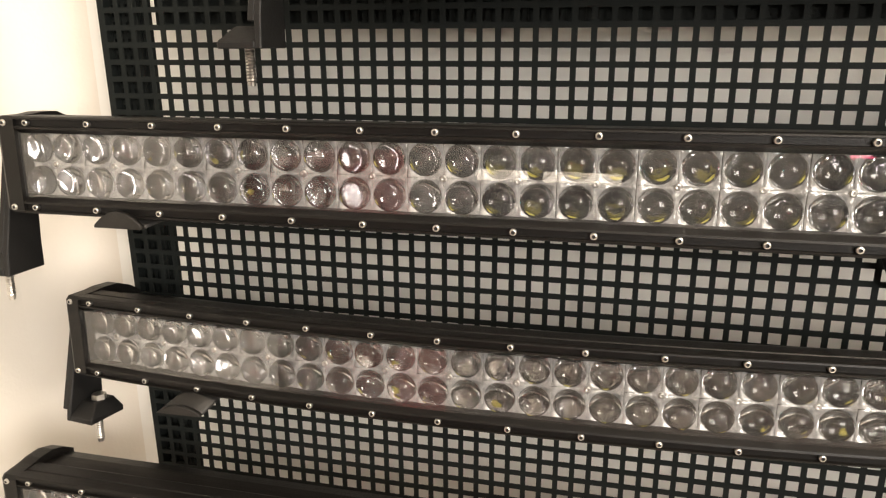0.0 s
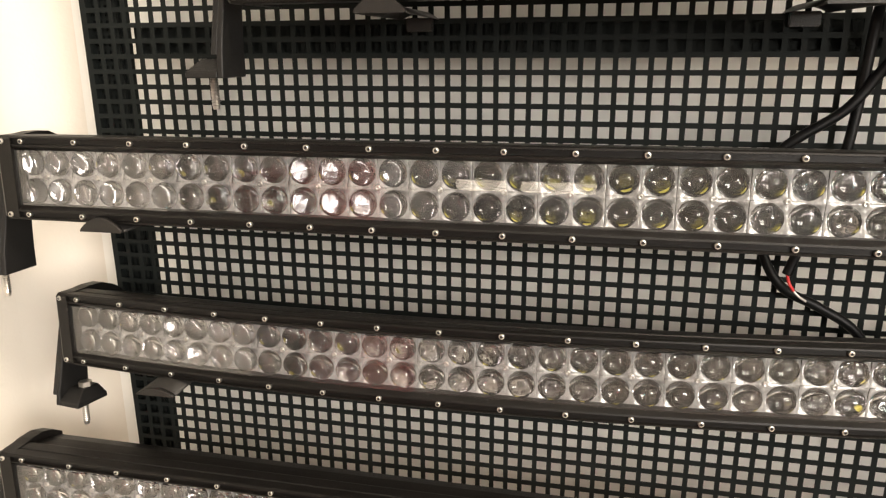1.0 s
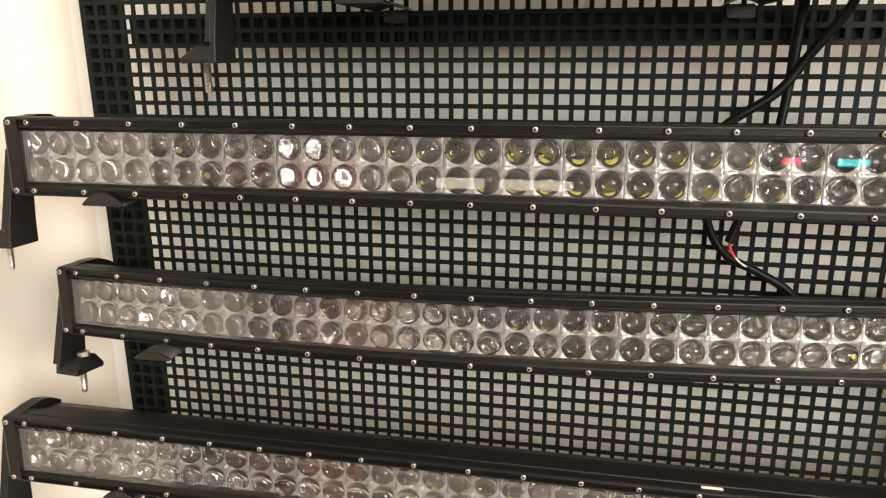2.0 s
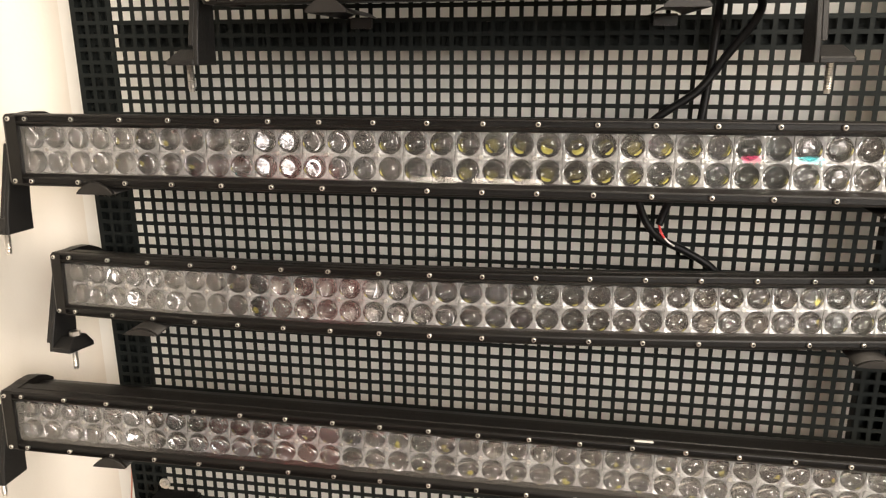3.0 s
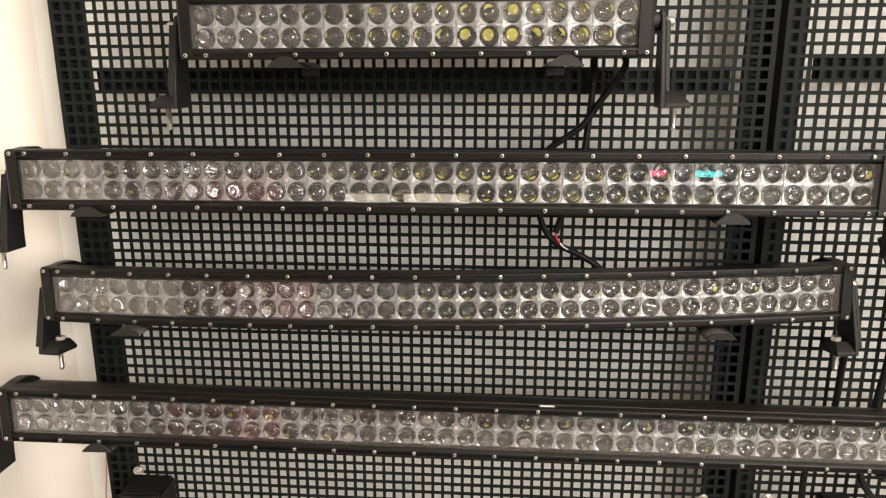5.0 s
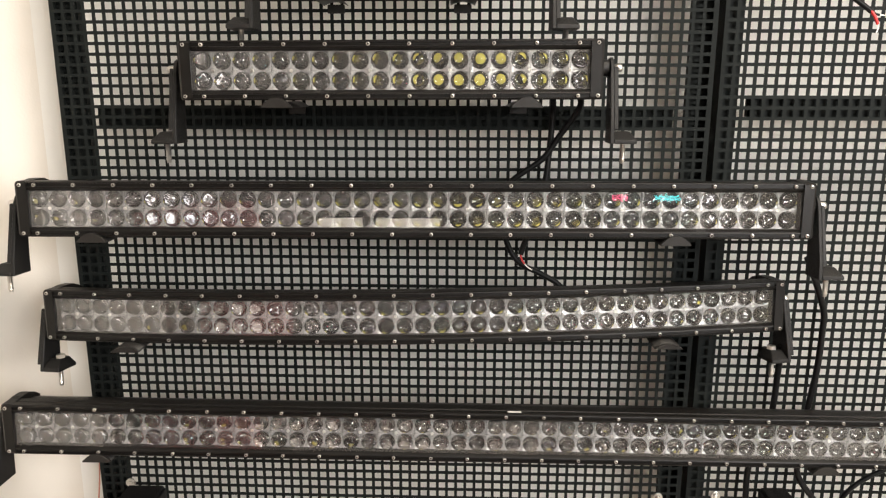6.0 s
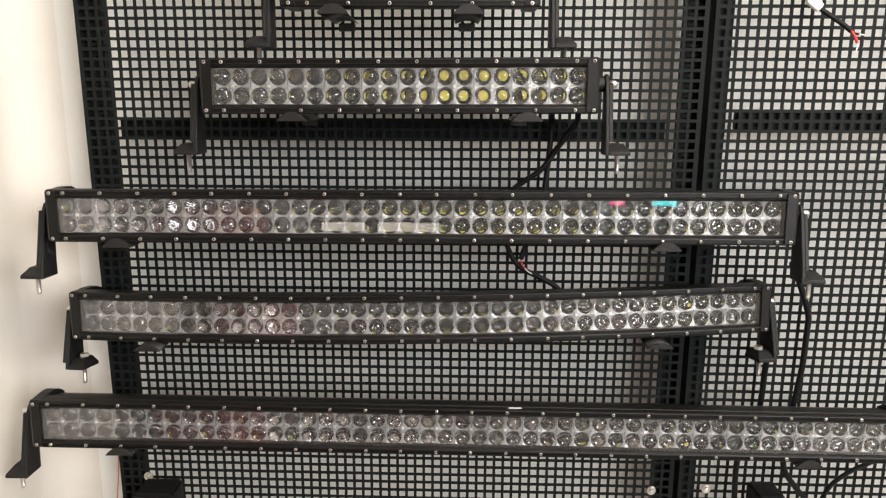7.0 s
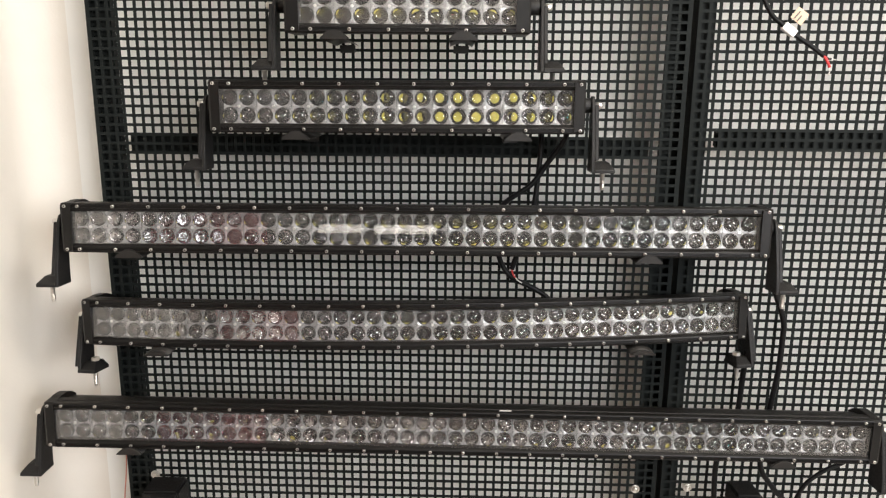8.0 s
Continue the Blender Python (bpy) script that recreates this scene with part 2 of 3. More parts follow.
part("worktop", box(bmesh.new(), -1.0, 1.37, -0.20, 0.19, 0.8605, 0.895, 0.004), M_COUNTER, counter)


M_CABINET = material("red_brown_wood", (0.30, 0.050, 0.045), 0.4, vary=0.25, scale=9)
cabinet = thing("cabinet", pose(-0.60, -0.82, 0), "tall red-brown wooden cabinet against the side wall", "cabinet")
part("body", box(bmesh.new(), -0.052, 0.100, -0.20, 0.20, 0.0, 1.31, 0.004), M_CABINET, cabinet)
for k in (-1, 1):
    part("door", box(bmesh.new(), 0.1005, 0.118, k * 0.099 - 0.096, k * 0.099 + 0.096, 0.05, 1.28, 0.003), M_CABINET, cabinet)


def strip_light(x0, x1, z):
    """Short lit tube in a slim tray, standing on the counter."""
    root = thing("strip_light", pose((x0 + x1) / 2, -2.36, 0.895), "lit warm white strip light standing on the counter", "lamp", "strip lights")
    h = (x1 - x0) / 2
    part("tray", box(bmesh.new(), -h, h, 0.0, 0.03, 0.0, z - 0.895 + 0.03, 0.003), M_CAST, root)
    part("tube", box(bmesh.new(), -h + 0.01, h - 0.01, 0.031, 0.045, z - 0.895 - 0.020, z - 0.895 + 0.020, 0.004), M_TUBE, root, "glowing warm diffuser")


strip_light(-0.34, -0.03, 1.125)
strip_light(-0.60, -0.38, 1.125)
sign = thing("lit_sign", pose(0.90, -2.34, 0.895), "small lit sign with teal and red fields", "sign")
part("board", box(bmesh.new(), -0.24, 0.16, 0.0, 0.02, 0.0, 0.40, 0.003), M_CAST, sign)
part("teal_field", box(bmesh.new(), 0.01, 0.12, 0.0205, 0.026, 0.335, 0.360, 0.002), M_TEAL, sign, "glowing teal field")
part("red_field", box(bmesh.new(), -0.18, -0.11, 0.0205, 0.026, 0.335, 0.362, 0.002), M_REDGLOW, sign, "glowing red field")


# ---- perforated display panels ----
PITCH, HOLE, PANEL_Y, SHEET = 0.01463, 0.0100, 0.119, 0.0014
PANEL_SLANT = -0.0235          # the rack stands at a slight angle to the bars


def perforated(us, vs, m, u_edges, v_edges):
    """Sheet with square holes centred at every u and v, as one closed mesh with thickness."""
    def lines(cs, ends):
        out = [ends[0]]
        for c in cs:
            out += [c - HOLE / 2, c + HOLE / 2]
        return out + [ends[1]]
    U, V = lines(us, u_edges), lines(vs, v_edges)
    nu, nv = len(U), len(V)
    verts = [m @ Vector((u, v, w)) for w in (0, -SHEET) for v in V for u in U]
    faces = []
    off = nu * nv
    for j in range(nv - 1):
        for i in range(nu - 1):
            a, b, c, d = j * nu + i, j * nu + i + 1, (j + 1) * nu + i + 1, (j + 1) * nu + i
            if i % 2 and j % 2:
                for p, q in ((a, b), (b, c), (c, d), (d, a)):
                    faces.append((q, p, p + off, q + off))
            else:
                faces.append((a, b, c, d))
                faces.append((d + off, c + off, b + off, a + off))
    for i in range(nu - 1):
        e = (nv - 1) * nu + i
        faces += [(i + 1, i, i + off, i + 1 + off), (e, e + 1, e + 1 + off, e + off)]
    for j in range(nv - 1):
        a, b = j * nu, (j + 1) * nu
        c, d = a + nu - 1, b + nu - 1
        faces += [(a, b, b + off, a + off), (d, c, c + off, d + off)]
    me = bpy.data.meshes.new("perforated_sheet")
    me.from_pydata([tuple(v) for v in verts], [], faces)
    me.materials.append(M_PANEL)
    return me


UPRIGHT = Matrix(((1, 0, 0, 0), (0, 0, -1, 0), (0, 1, 0, 0), (0, 0, 0, 1)))   # u = x, v = z, front to -y


def panel(label, x_first, n_cols, z_first, n_rows, left, right, bar_row, pitch, rise, solid=False):
    """Front sheet, side flanges folded back, return lips behind the edge columns and a cross channel."""
    xs = [x_first + pitch * k for k in range(n_cols)]
    zs = [z_first + rise * k for k in range(n_rows)]
    z0, z1 = zs[0] - rise * 0.6, zs[-1] + rise * 0.6
    root = thing("perforated_panel", pose(0, PANEL_Y, 1.35, 0.7, 0, -1.35), label, "perforated panel", "display panels")

    def add(name, us, vs, m, ue, ve):
        ob = new(name, perforated(us, vs, m, ue, ve))
        ob.parent = root
        ob.matrix_local = Matrix.Translation((0, 0, -1.35))
    add("front_sheet", xs, zs, UPRIGHT, (left, right), (z0, z1))
    deep = 0.0145
    half = [z + rise * 0.5 for z in zs[:-1]]
    for x, s in ((left, 1), (right, -1)):
        flange = Matrix(((0, 0, -s, x), (1, 0, 0, 0), (0, 1, 0, 0), (0, 0, 0, 1)))
        add("side_flange", [], [], flange, (SHEET + 0.0004, deep + 0.0075), (z0, z1))
        lip = UPRIGHT.copy()
        lip[1][3] = 0.0075 if solid else deep + 0.0002
        a, b = (x, x + 0.029) if s > 0 else (x - 0.029, x)
        add("return_lip", [] if solid else [a + 0.0080, a + 0.0215], [] if solid else half, lip, (a, b), (z0, z1))
        bm = bmesh.new()
        box(bm, a + 0.0005, b - 0.0005, deep + 0.0065, deep + 0.024, z0 - 1.35, z1 - 1.35, 0.002)
        part("upright_post", bm, M_PANEL, root)
    zc = z_first + rise * (bar_row - 0.5)
    channel = UPRIGHT.copy()
    channel[1][3] = 0.0070 if solid else deep - 0.004
    inner = [x + pitch * 0.35 for x in xs[3:-4]]
    add("cross_channel", [] if solid else inner, [] if solid else [zc - rise * 0.42, zc + rise * 0.52], channel, (left + 0.05, right - 0.05), (zc - rise * 1.05, zc + rise * 1.05))
    bm = bmesh.new()
    box(bm, left + 0.05, right - 0.05, deep + 0.005, deep + 0.022, zc - rise - 1.35, zc + rise - 1.35, 0.002)
    part("cross_rail", bm, M_PANEL, root)
    for s in (-1, 1):
        bm = bmesh.new()
        z = zc + s * rise * 1.05
        box(bm, left + 0.05, right - 0.05, SHEET + 0.0005, channel[1][3] - 0.0005, z - 0.0008 - 1.35, z + 0.0008 - 1.35)
        part("channel_web", bm, M_PANEL, root)
    return root


panel("dark grey square-hole perforated steel panel fixed to the wall", -0.0019 - 34 * PITCH, 63, 1.4902 - 57 * PITCH, 90, -0.5105, 0.4195, 57, PITCH, PITCH)
panel("dark grey perforated steel panel beside a vertical seam", 0.4391, 58, 1.5053 - 58 * 0.014785, 90, 0.4285, 0.4391 + 57 * 0.0149 + 0.012, 58, 0.0149, 0.014785, solid=True)


# ---- light bars ----
P, Q = 0.0255, 0.0254          # spacing of half a bezel screw step, and of the lenses
LENS_R, ROW = 0.0117, 0.0252
FACE_Y = 0.0135                # the lens carrier lies this far behind the bezel


def screw_mesh():
    bm = bmesh.new()
    lathe(bm, [(0.0023, -0.0022), (0.0024, 0.0008), (0.0020, 0.0014), (0.0013, 0.0015)], 12, TO_FRONT)
    lathe(bm, [(0.0013, 0.0015), (0.0012, 0.0002), (0, 0.0002)], 6, TO_FRONT, 1, False)
    me = bpy.data.meshes.new("bezel_screw")
    bm.to_mesh(me)
    me.materials.append(M_STEEL)
    me.materials.append(M_RECESS)
    return me


def small_screw_mesh():
    bm = bmesh.new()
    lathe(bm, [(0.0023, 0.0), (0.0022, 0.0014), (0.0011, 0.0018), (0.0006, 0.0006), (0, 0.0006)], 10, TO_FRONT)
    me = bpy.data.meshes.new("module_screw")
    bm.to_mesh(me)
    me.materials.append(M_STEEL)
    return me


def lens_mesh():
    """Dome with a bulged back and a short cylindrical skirt."""
    bm = bmesh.new()
    prof = [(0, -0.0036), (LENS_R * 0.3, -0.0033), (LENS_R * 0.58, -0.0026), (LENS_R * 0.82, -0.0014), (LENS_R * 0.94, -0.0005), (LENS_R, -0.0004), (LENS_R, 0.0006)]
    for k in range(1, 10):
        a = radians(90) * k / 10
        prof.append((LENS_R * 0.985 * math.cos(a), 0.0012 + 0.0088 * math.sin(a)))
    prof.append((0, 0.0100))
    lathe(bm, prof, 24, TO_FRONT)
    bmesh.ops.recalc_face_normals(bm, faces=bm.faces)
    for f in bm.faces:
        f.smooth = True
    me = bpy.data.meshes.new("lens")
    bm.to_mesh(me)
    me.materials.append(M_LENS)
    return me


def module_mesh(cols=2, rows=2):
    """Silvered carrier of a lens block: a plate with round mouths, each leading into a reflector cup."""
    bm = bmesh.new()
    seg = 16
    for i in range(cols):
        for j in range(rows):
            cx, cz = (i - (cols - 1) / 2) * Q, (j - (rows - 1) / 2) * ROW
            sq, rim, cup = [], [], [[], [], [], [], [], []]
            for k in range(seg):
                a = 2 * math.pi * k / seg
                ca, sa = math.cos(a), math.sin(a)
                outer = (i == 0 and ca < 0) or (i == cols - 1 and ca > 0)
                s = min((Q / 2 - 0.0002 * outer) / max(abs(ca), 1e-6), ROW / 2 / max(abs(sa), 1e-6))
                sq.append(bm.verts.new((cx + s * ca, 0.0004 - 0.0010 * (k % 4 == 2) + 0.0006 * math.sin(5 * k + 2 * i + j), cz + s * sa)))
                rim.append(bm.verts.new((cx + LENS_R * 1.01 * ca, -0.0006, cz + LENS_R * 1.01 * sa)))
                for ring, (fr, depth) in zip(cup, ((0.95, 0.0030), (0.84, 0.0082), (0.74, 0.0078), (0.62, 0.0128), (0.50, 0.0126), (0.15, 0.0185))):
                    jog = 1 + 0.07 * math.sin(5 * k + 3 * i + 2 * j + 9 * fr)
                    ring.append(bm.verts.new((cx + LENS_R * fr * jog * ca, depth, cz + LENS_R * fr * jog * sa)))
            for A, B in zip([sq, rim] + cup[:-1], [rim] + cup):
                for k in range(seg):
                    f = bm.faces.new((A[k], A[(k + 1) % seg], B[(k + 1) % seg], B[k]))
                    f.smooth = A is sq
                    f.material_index = 0 if A is sq else 3 if A is cup[4] else 2 if A is cup[3] else 1
    bmesh.ops.remove_doubles(bm, verts=bm.verts, dist=0.00002)
    bmesh.ops.recalc_face_normals(bm, faces=bm.faces)
    me = bpy.data.meshes.new("lens_module")
    bm.to_mesh(me)
    me.materials.append(M_REFLECT)
    me.materials.append(M_CUP)
    me.materials.append(M_WELL)
    me.materials.append(M_BOARD)
    return me


def chip_mesh():
    bm = bmesh.new()
    lathe(bm, [(0.0016, 0.0), (0.0014, 0.0006), (0, 0.0007)], 12, TO_FRONT)
    me = bpy.data.meshes.new("led_chip")
    bm.to_mesh(me)
    me.materials.append(M_CHIP)
    return me


ME_SCREW, ME_SMALL, ME_LENS, ME_MODULE, ME_CHIP = screw_mesh(), small_screw_mesh(), lens_mesh(), module_mesh(), chip_mesh()


def bracket(root, side, half_out, foot_in, radius, drop=-0.092, ahead=0.010, reach=0.010):
    """Cast side bracket: boss, tapered arm, wedge foot with hex nut, threaded stud and pivot bolt."""
    base = bend_pose(side * (half_out + reach), -ahead, 0, radius) @ Matrix.Diagonal((side, 1, 1, 1))
    bm = bmesh.new()
    outline = [(0.040, 0.006), (0.045, 0.014), (0.053, 0.0165), (0.060, 0.014), (0.063, 0.006), (0.059, -0.070), (0.059, drop), (0.020, drop), (0.022, -0.070)]
    ring = [[bm.verts.new((x, y, z)) for y, z in outline] for x in (0.0075, 0.0125)]
    bm.faces.new(ring[0])
    bm.faces.new(list(reversed(ring[1])))
    for k in range(len(outline)):
        j = (k + 1) % len(outline)
        bm.faces.new((ring[0][k], ring[1][k], ring[1][j], ring[0][j]))
    # stiffening lip along the front edge of the arm
    lip = [(0.040, 0.004), (0.044, 0.004), (0.0265, -0.074), (0.0215, -0.074)]
    ra = [[bm.verts.new((x, y, z)) for y, z in lip] for x in (0.0122, 0.0175)]
    bm.faces.new(ra[0])
    bm.faces.new(list(reversed(ra[1])))
    for k in range(4):
        bm.faces.new((ra[0][k], ra[1][k], ra[1][(k + 1) % 4], ra[0][(k + 1) % 4]))
    # foot: a low wedge with sloping faces
    f0, f1 = (-0.018, 0.0074) if foot_in else (0.0126, 0.041)
    b = [bm.verts.new(v) for v in ((f0, 0.020, drop), (f1, 0.020, drop), (f1, 0.058, drop), (f0, 0.058, drop))]
    c = [bm.verts.new(v) for v in ((f0, 0.020, drop + 0.005), (f1, 0.020, drop + 0.005), (f1, 0.058, drop + 0.005), (f0, 0.058, drop + 0.005))]
    ti, to = (0.007, 0) if foot_in else (0, 0.007)
    d = [bm.verts.new(v) for v in ((f0 + ti, 0.034, drop + 0.015), (f1 - to, 0.034, drop + 0.015), (f1 - to, 0.054, drop + 0.015), (f0 + ti, 0.054, drop + 0.015))]
    for A, B in ((b, c), (c, d)):
        for k in range(4):
            bm.faces.new((A[k], A[(k + 1) % 4], B[(k + 1) % 4], B[k]))
    bm.faces.new(d)
    bm.faces.new(list(reversed(b)))
    lathe(bm, [(0, -0.014), (0.011, -0.014), (0.0105, 0.0078), (0, 0.0078)], 16, Matrix.Translation((0, 0.053, 0.003)) @ Matrix.Rotation(radians(90), 4, "Y"))
    bmesh.ops.recalc_face_normals(bm, faces=bm.faces)
    bmesh.ops.bevel(bm, geom=[e for e in bm.edges if e.calc_face_angle(0) > 0.5], offset=0.0008, segments=1, affect="EDGES")
    for v in bm.verts:
        v.co = base @ v.co
    if side < 0:
        bmesh.ops.reverse_faces(bm, faces=bm.faces)
    arm = part("bracket", bm, M_CAST, root, "black cast side bracket with wedge foot")
    fx = -0.005 if foot_in else 0.027
    bm = bmesh.new()
    if foot_in:
        lathe(bm, [(0, 0.0), (0.0066, 0.0), (0.0066, 0.005), (0, 0.0052)], 6, base @ Matrix.Translation((fx, 0.043, drop + 0.0152)), 0, False)
        part("hex_nut", bm, M_STEEL, arm, "steel hex nut")
        bm = bmesh.new()
    prof = [(0, 0.0)]
    for k in range(11):
        prof += [(0.0036, -0.0022 * k), (0.0030, -0.0022 * k - 0.0011)]
    prof += [(0.0026, -0.026), (0, -0.026)]
    lathe(bm, prof, 12, base @ Matrix.Translation((fx, 0.040, drop)), 0, False)
    part("threaded_stud", bm, M_STEEL, arm, "steel threaded stud")
    bm = bmesh.new()
    lathe(bm, [(0, 0), (0.0052, 0), (0.0052, 0.010), (0.0042, 0.0118), (0, 0.0118)], 12, base @ Matrix.Translation((0.0125, 0.053, 0.003)) @ Matrix.Rotation(radians(90), 4, "Y"))
    part("pivot_bolt", bm, M_STEEL, arm, "steel pivot bolt")


def light_bar(m, label, cols, rows=2, radius=None, screws=None, step=2.029 * P, foot_in=False, drop=-0.092, end=0.80, reach=0.010, pitch=Q, shift=0.0, cap_width=0.0070):
    """Lens bar: extruded housing with bezel, end caps, cover, lens modules, screws and two brackets."""
    root = thing("light_bar", m, label, "light bar", "light bars")
    span = (screws - 1) * step / 2
    corner = span + end * P
    half_out, half_win = corner + cap_width, corner - 0.0085
    zb = (rows - 2) * ROW / 2              # extra height of taller bars
    h = lambda z: z + zb if z > 0 else z - zb
    top = [(0.0155, 0.0236), (0.0062, 0.0239), (0.0008, 0.0274), (0.0002, 0.0290), (0.0030, 0.0294), (0.0030, 0.0340), (0.0, 0.0344), (0.0004, 0.0356),
           (0.0022, 0.0366), (0.0110, 0.0366), (0.0118, 0.0354), (0.0135, 0.0354), (0.0142, 0.0364), (0.0260, 0.0362), (0.0290, 0.0345), (0.0300, 0.0300),
           (0.0420, 0.0300), (0.0430, 0.0280), (0.0530, 0.0275), (0.0680, 0.0230)]
    profile = [(0.044, h(0.0236))] + [(y, h(z)) for y, z in top] + [(y, h(-z)) for y, z in reversed(top)] + [(0.044, h(-0.0236))]
    steps = 40 if radius else 1
    part("housing", sweep(bmesh.new(), profile, -half_win - 0.001, half_win + 0.001, steps, radius), M_BODY, root, "finned black aluminium housing")
    for s in (-1, 1):
        bm = bmesh.new()
        H = 0.0366 + zb
        cap = [(0.0, -H + 0.003), (0.0, H - 0.003), (0.003, H), (0.020, H + 0.0004), (0.030, H + 0.0016), (0.046, H + 0.0012), (0.060, H - 0.004), (0.072, H - 0.012), (0.072, -H + 0.012), (0.064, -H + 0.001), (0.003, -H)]
        xs = (half_win, half_win + 0.003, half_out - 0.003, half_out)
        rings = []
        for x, k in zip(xs, (0.0, 0.0, 0.0, 0.0022)):
            rr = []
            for y, z in cap:
                yy = 0.036 + (y - 0.036) * (1 - k * 24)
                yy = max(yy, 0.0016) if k else yy
                rr.append(bm.verts.new(bend(s * x, yy, z * (1 - k * 12), radius)))
            rings.append(rr)
        n = len(cap)
        for a, b in zip(rings, rings[1:]):
            for k in range(n):
                bm.faces.new((a[k], b[k], b[(k + 1) % n], a[(k + 1) % n]))
        bm.faces.new(rings[0])
        bm.faces.new(list(reversed(rings[-1])))
        bmesh.ops.recalc_face_normals(bm, faces=bm.faces)
        part("end_cap", bm, M_BODY, root, "black end cap")
        bm = bmesh.new()
        wedge = [(0.0004, 0.0034), (-0.0006, 0.0040), (-0.0022, 0.0128), (-0.0030, 0.0138), (0.0004, 0.0138)]
        lo, hi = [[bm.verts.new((x, y, z)) for x, y in wedge] for z in (-0.0235 - zb, 0.0235 + zb)]
        for k in range(5):
            bm.faces.new((lo[k], lo[(k + 1) % 5], hi[(k + 1) % 5], hi[k]))
        bm.faces.new(lo)
        bm.faces.new(list(reversed(hi)))
        bmesh.ops.transform(bm, verts=bm.verts, matrix=bend_pose(s * half_win, 0, 0, radius) @ Matrix.Diagonal((s, 1, 1, 1)))
        bmesh.ops.recalc_face_normals(bm, faces=bm.faces)
        part("inner_frame", bm, M_BODY, root)
    # clear cover
    bm = bmesh.new()
    zc = 0.0239 + zb
    n = steps
    vs = [[bm.verts.new(bend(-half_win + 2 * half_win * i / n, 0.0030, z, radius)) for z in (-zc, zc)] for i in range(n + 1)]
    for a, b in zip(vs, vs[1:]):
        bm.faces.new((a[0], b[0], b[1], a[1]))
    cover = part("cover_pane", bm, M_PANE, root, "clear flat cover pane")
    cover.visible_shadow = False
    # bezel screws
    xs = [-corner] + [-span + step * k for k in range(screws)] + [corner]
    for s in (-1, 1):
        for x in xs:
            share("bezel_screw", ME_SCREW, root, bend_pose(x + random.uniform(-0.0008, 0.0008), -0.0001 if abs(x) > span + 0.001 else 0.0012, s * (0.0317 + zb), radius) @ Matrix.Rotation(random.uniform(0, 6), 4, "Y"))
    # lens modules
    for j in range(rows // 2):
        zj = (j - (rows // 2 - 1) / 2) * 2 * ROW
        for i in range(cols // 2):
            x = (2 * i + 0.5 - (cols - 1) / 2) * pitch + shift
            tilt = Matrix.Rotation(random.uniform(-0.012, 0.012), 4, "X") @ Matrix.Rotation(random.uniform(-0.012, 0.012), 4, "Z")
            mod = share("lens_module", ME_MODULE, root, bend_pose(x, FACE_Y, zj, radius) @ tilt @ Matrix.Diagonal((pitch / Q, 1, 1, 1)))
            share("module_screw", ME_SMALL, mod, Matrix.Translation((0, -0.0002, 0)))
            for di in (-0.5, 0.5):
                for dj in (-0.5, 0.5):
                    place = Matrix.Translation((di * Q, 0, dj * ROW))
                    lens = share("lens", ME_LENS, mod, place)
                    lens.visible_shadow = False
                    share("led_chip", ME_CHIP, mod, place @ Matrix.Translation((random.uniform(-0.0004, 0.0004), 0.0184, random.uniform(-0.0004, 0.0004))))
    for s in (-1, 1):
        bracket(root, s, half_out, foot_in, radius, drop, 0.020 if foot_in else 0.010, 0.003 if foot_in else reach)
    return root, half_out


BAR_POSES = {
    "shortest": pose(-0.006, -0.018, 1.649 + 0.0317),
    "short": pose(-0.0234, -0.0059, 1.5454, -0.35, -0.24, -1.70),
    "long": pose(0.0033, -0.0062, 1.3690, -2.18, -0.11, -0.63),
    "curved": pose(0.0043, 0.0094, 1.2180, -3.55, -0.77, 0.71),
    "longest": pose(0.0798, -0.0022, 1.0489, -1.15, 0.83, 0.12),
}
light_bar(BAR_POSES["shortest"], "shortest black double-row light bar with clear lenses", 12, 2, None, 6, 0.0528, end=0.957, reach=0.009, drop=-0.086, cap_width=0.0110)
light_bar(BAR_POSES["short"], "short black double-row light bar with clear lenses", 20, 2, None, 10, 2.055 * P, end=0.89, reach=0.006, pitch=0.0251)
light_bar(BAR_POSES["long"], "long straight black double-row light bar with clear lenses", 40, 2, None, 20, end=0.725, reach=0.0095, pitch=0.0251, shift=-0.0025)
light_bar(BAR_POSES["curved"], "long curved black double-row light bar with clear lenses", 40, 2, 2.955, 20, 2.070 * P, foot_in=True, drop=-0.084, pitch=0.0256)
big, _ = light_bar(BAR_POSES["longest"], "longest black double-row light bar with a chipped top edge", 50, 2, None, 25, pitch=0.0253)
part("paint_chip", box(bmesh.new(), 0.054, 0.073, 0.006, 0.010, 0.0366, 0.0371, 0.0002), M_CHIPPED, big, "bare chipped spot on the housing")


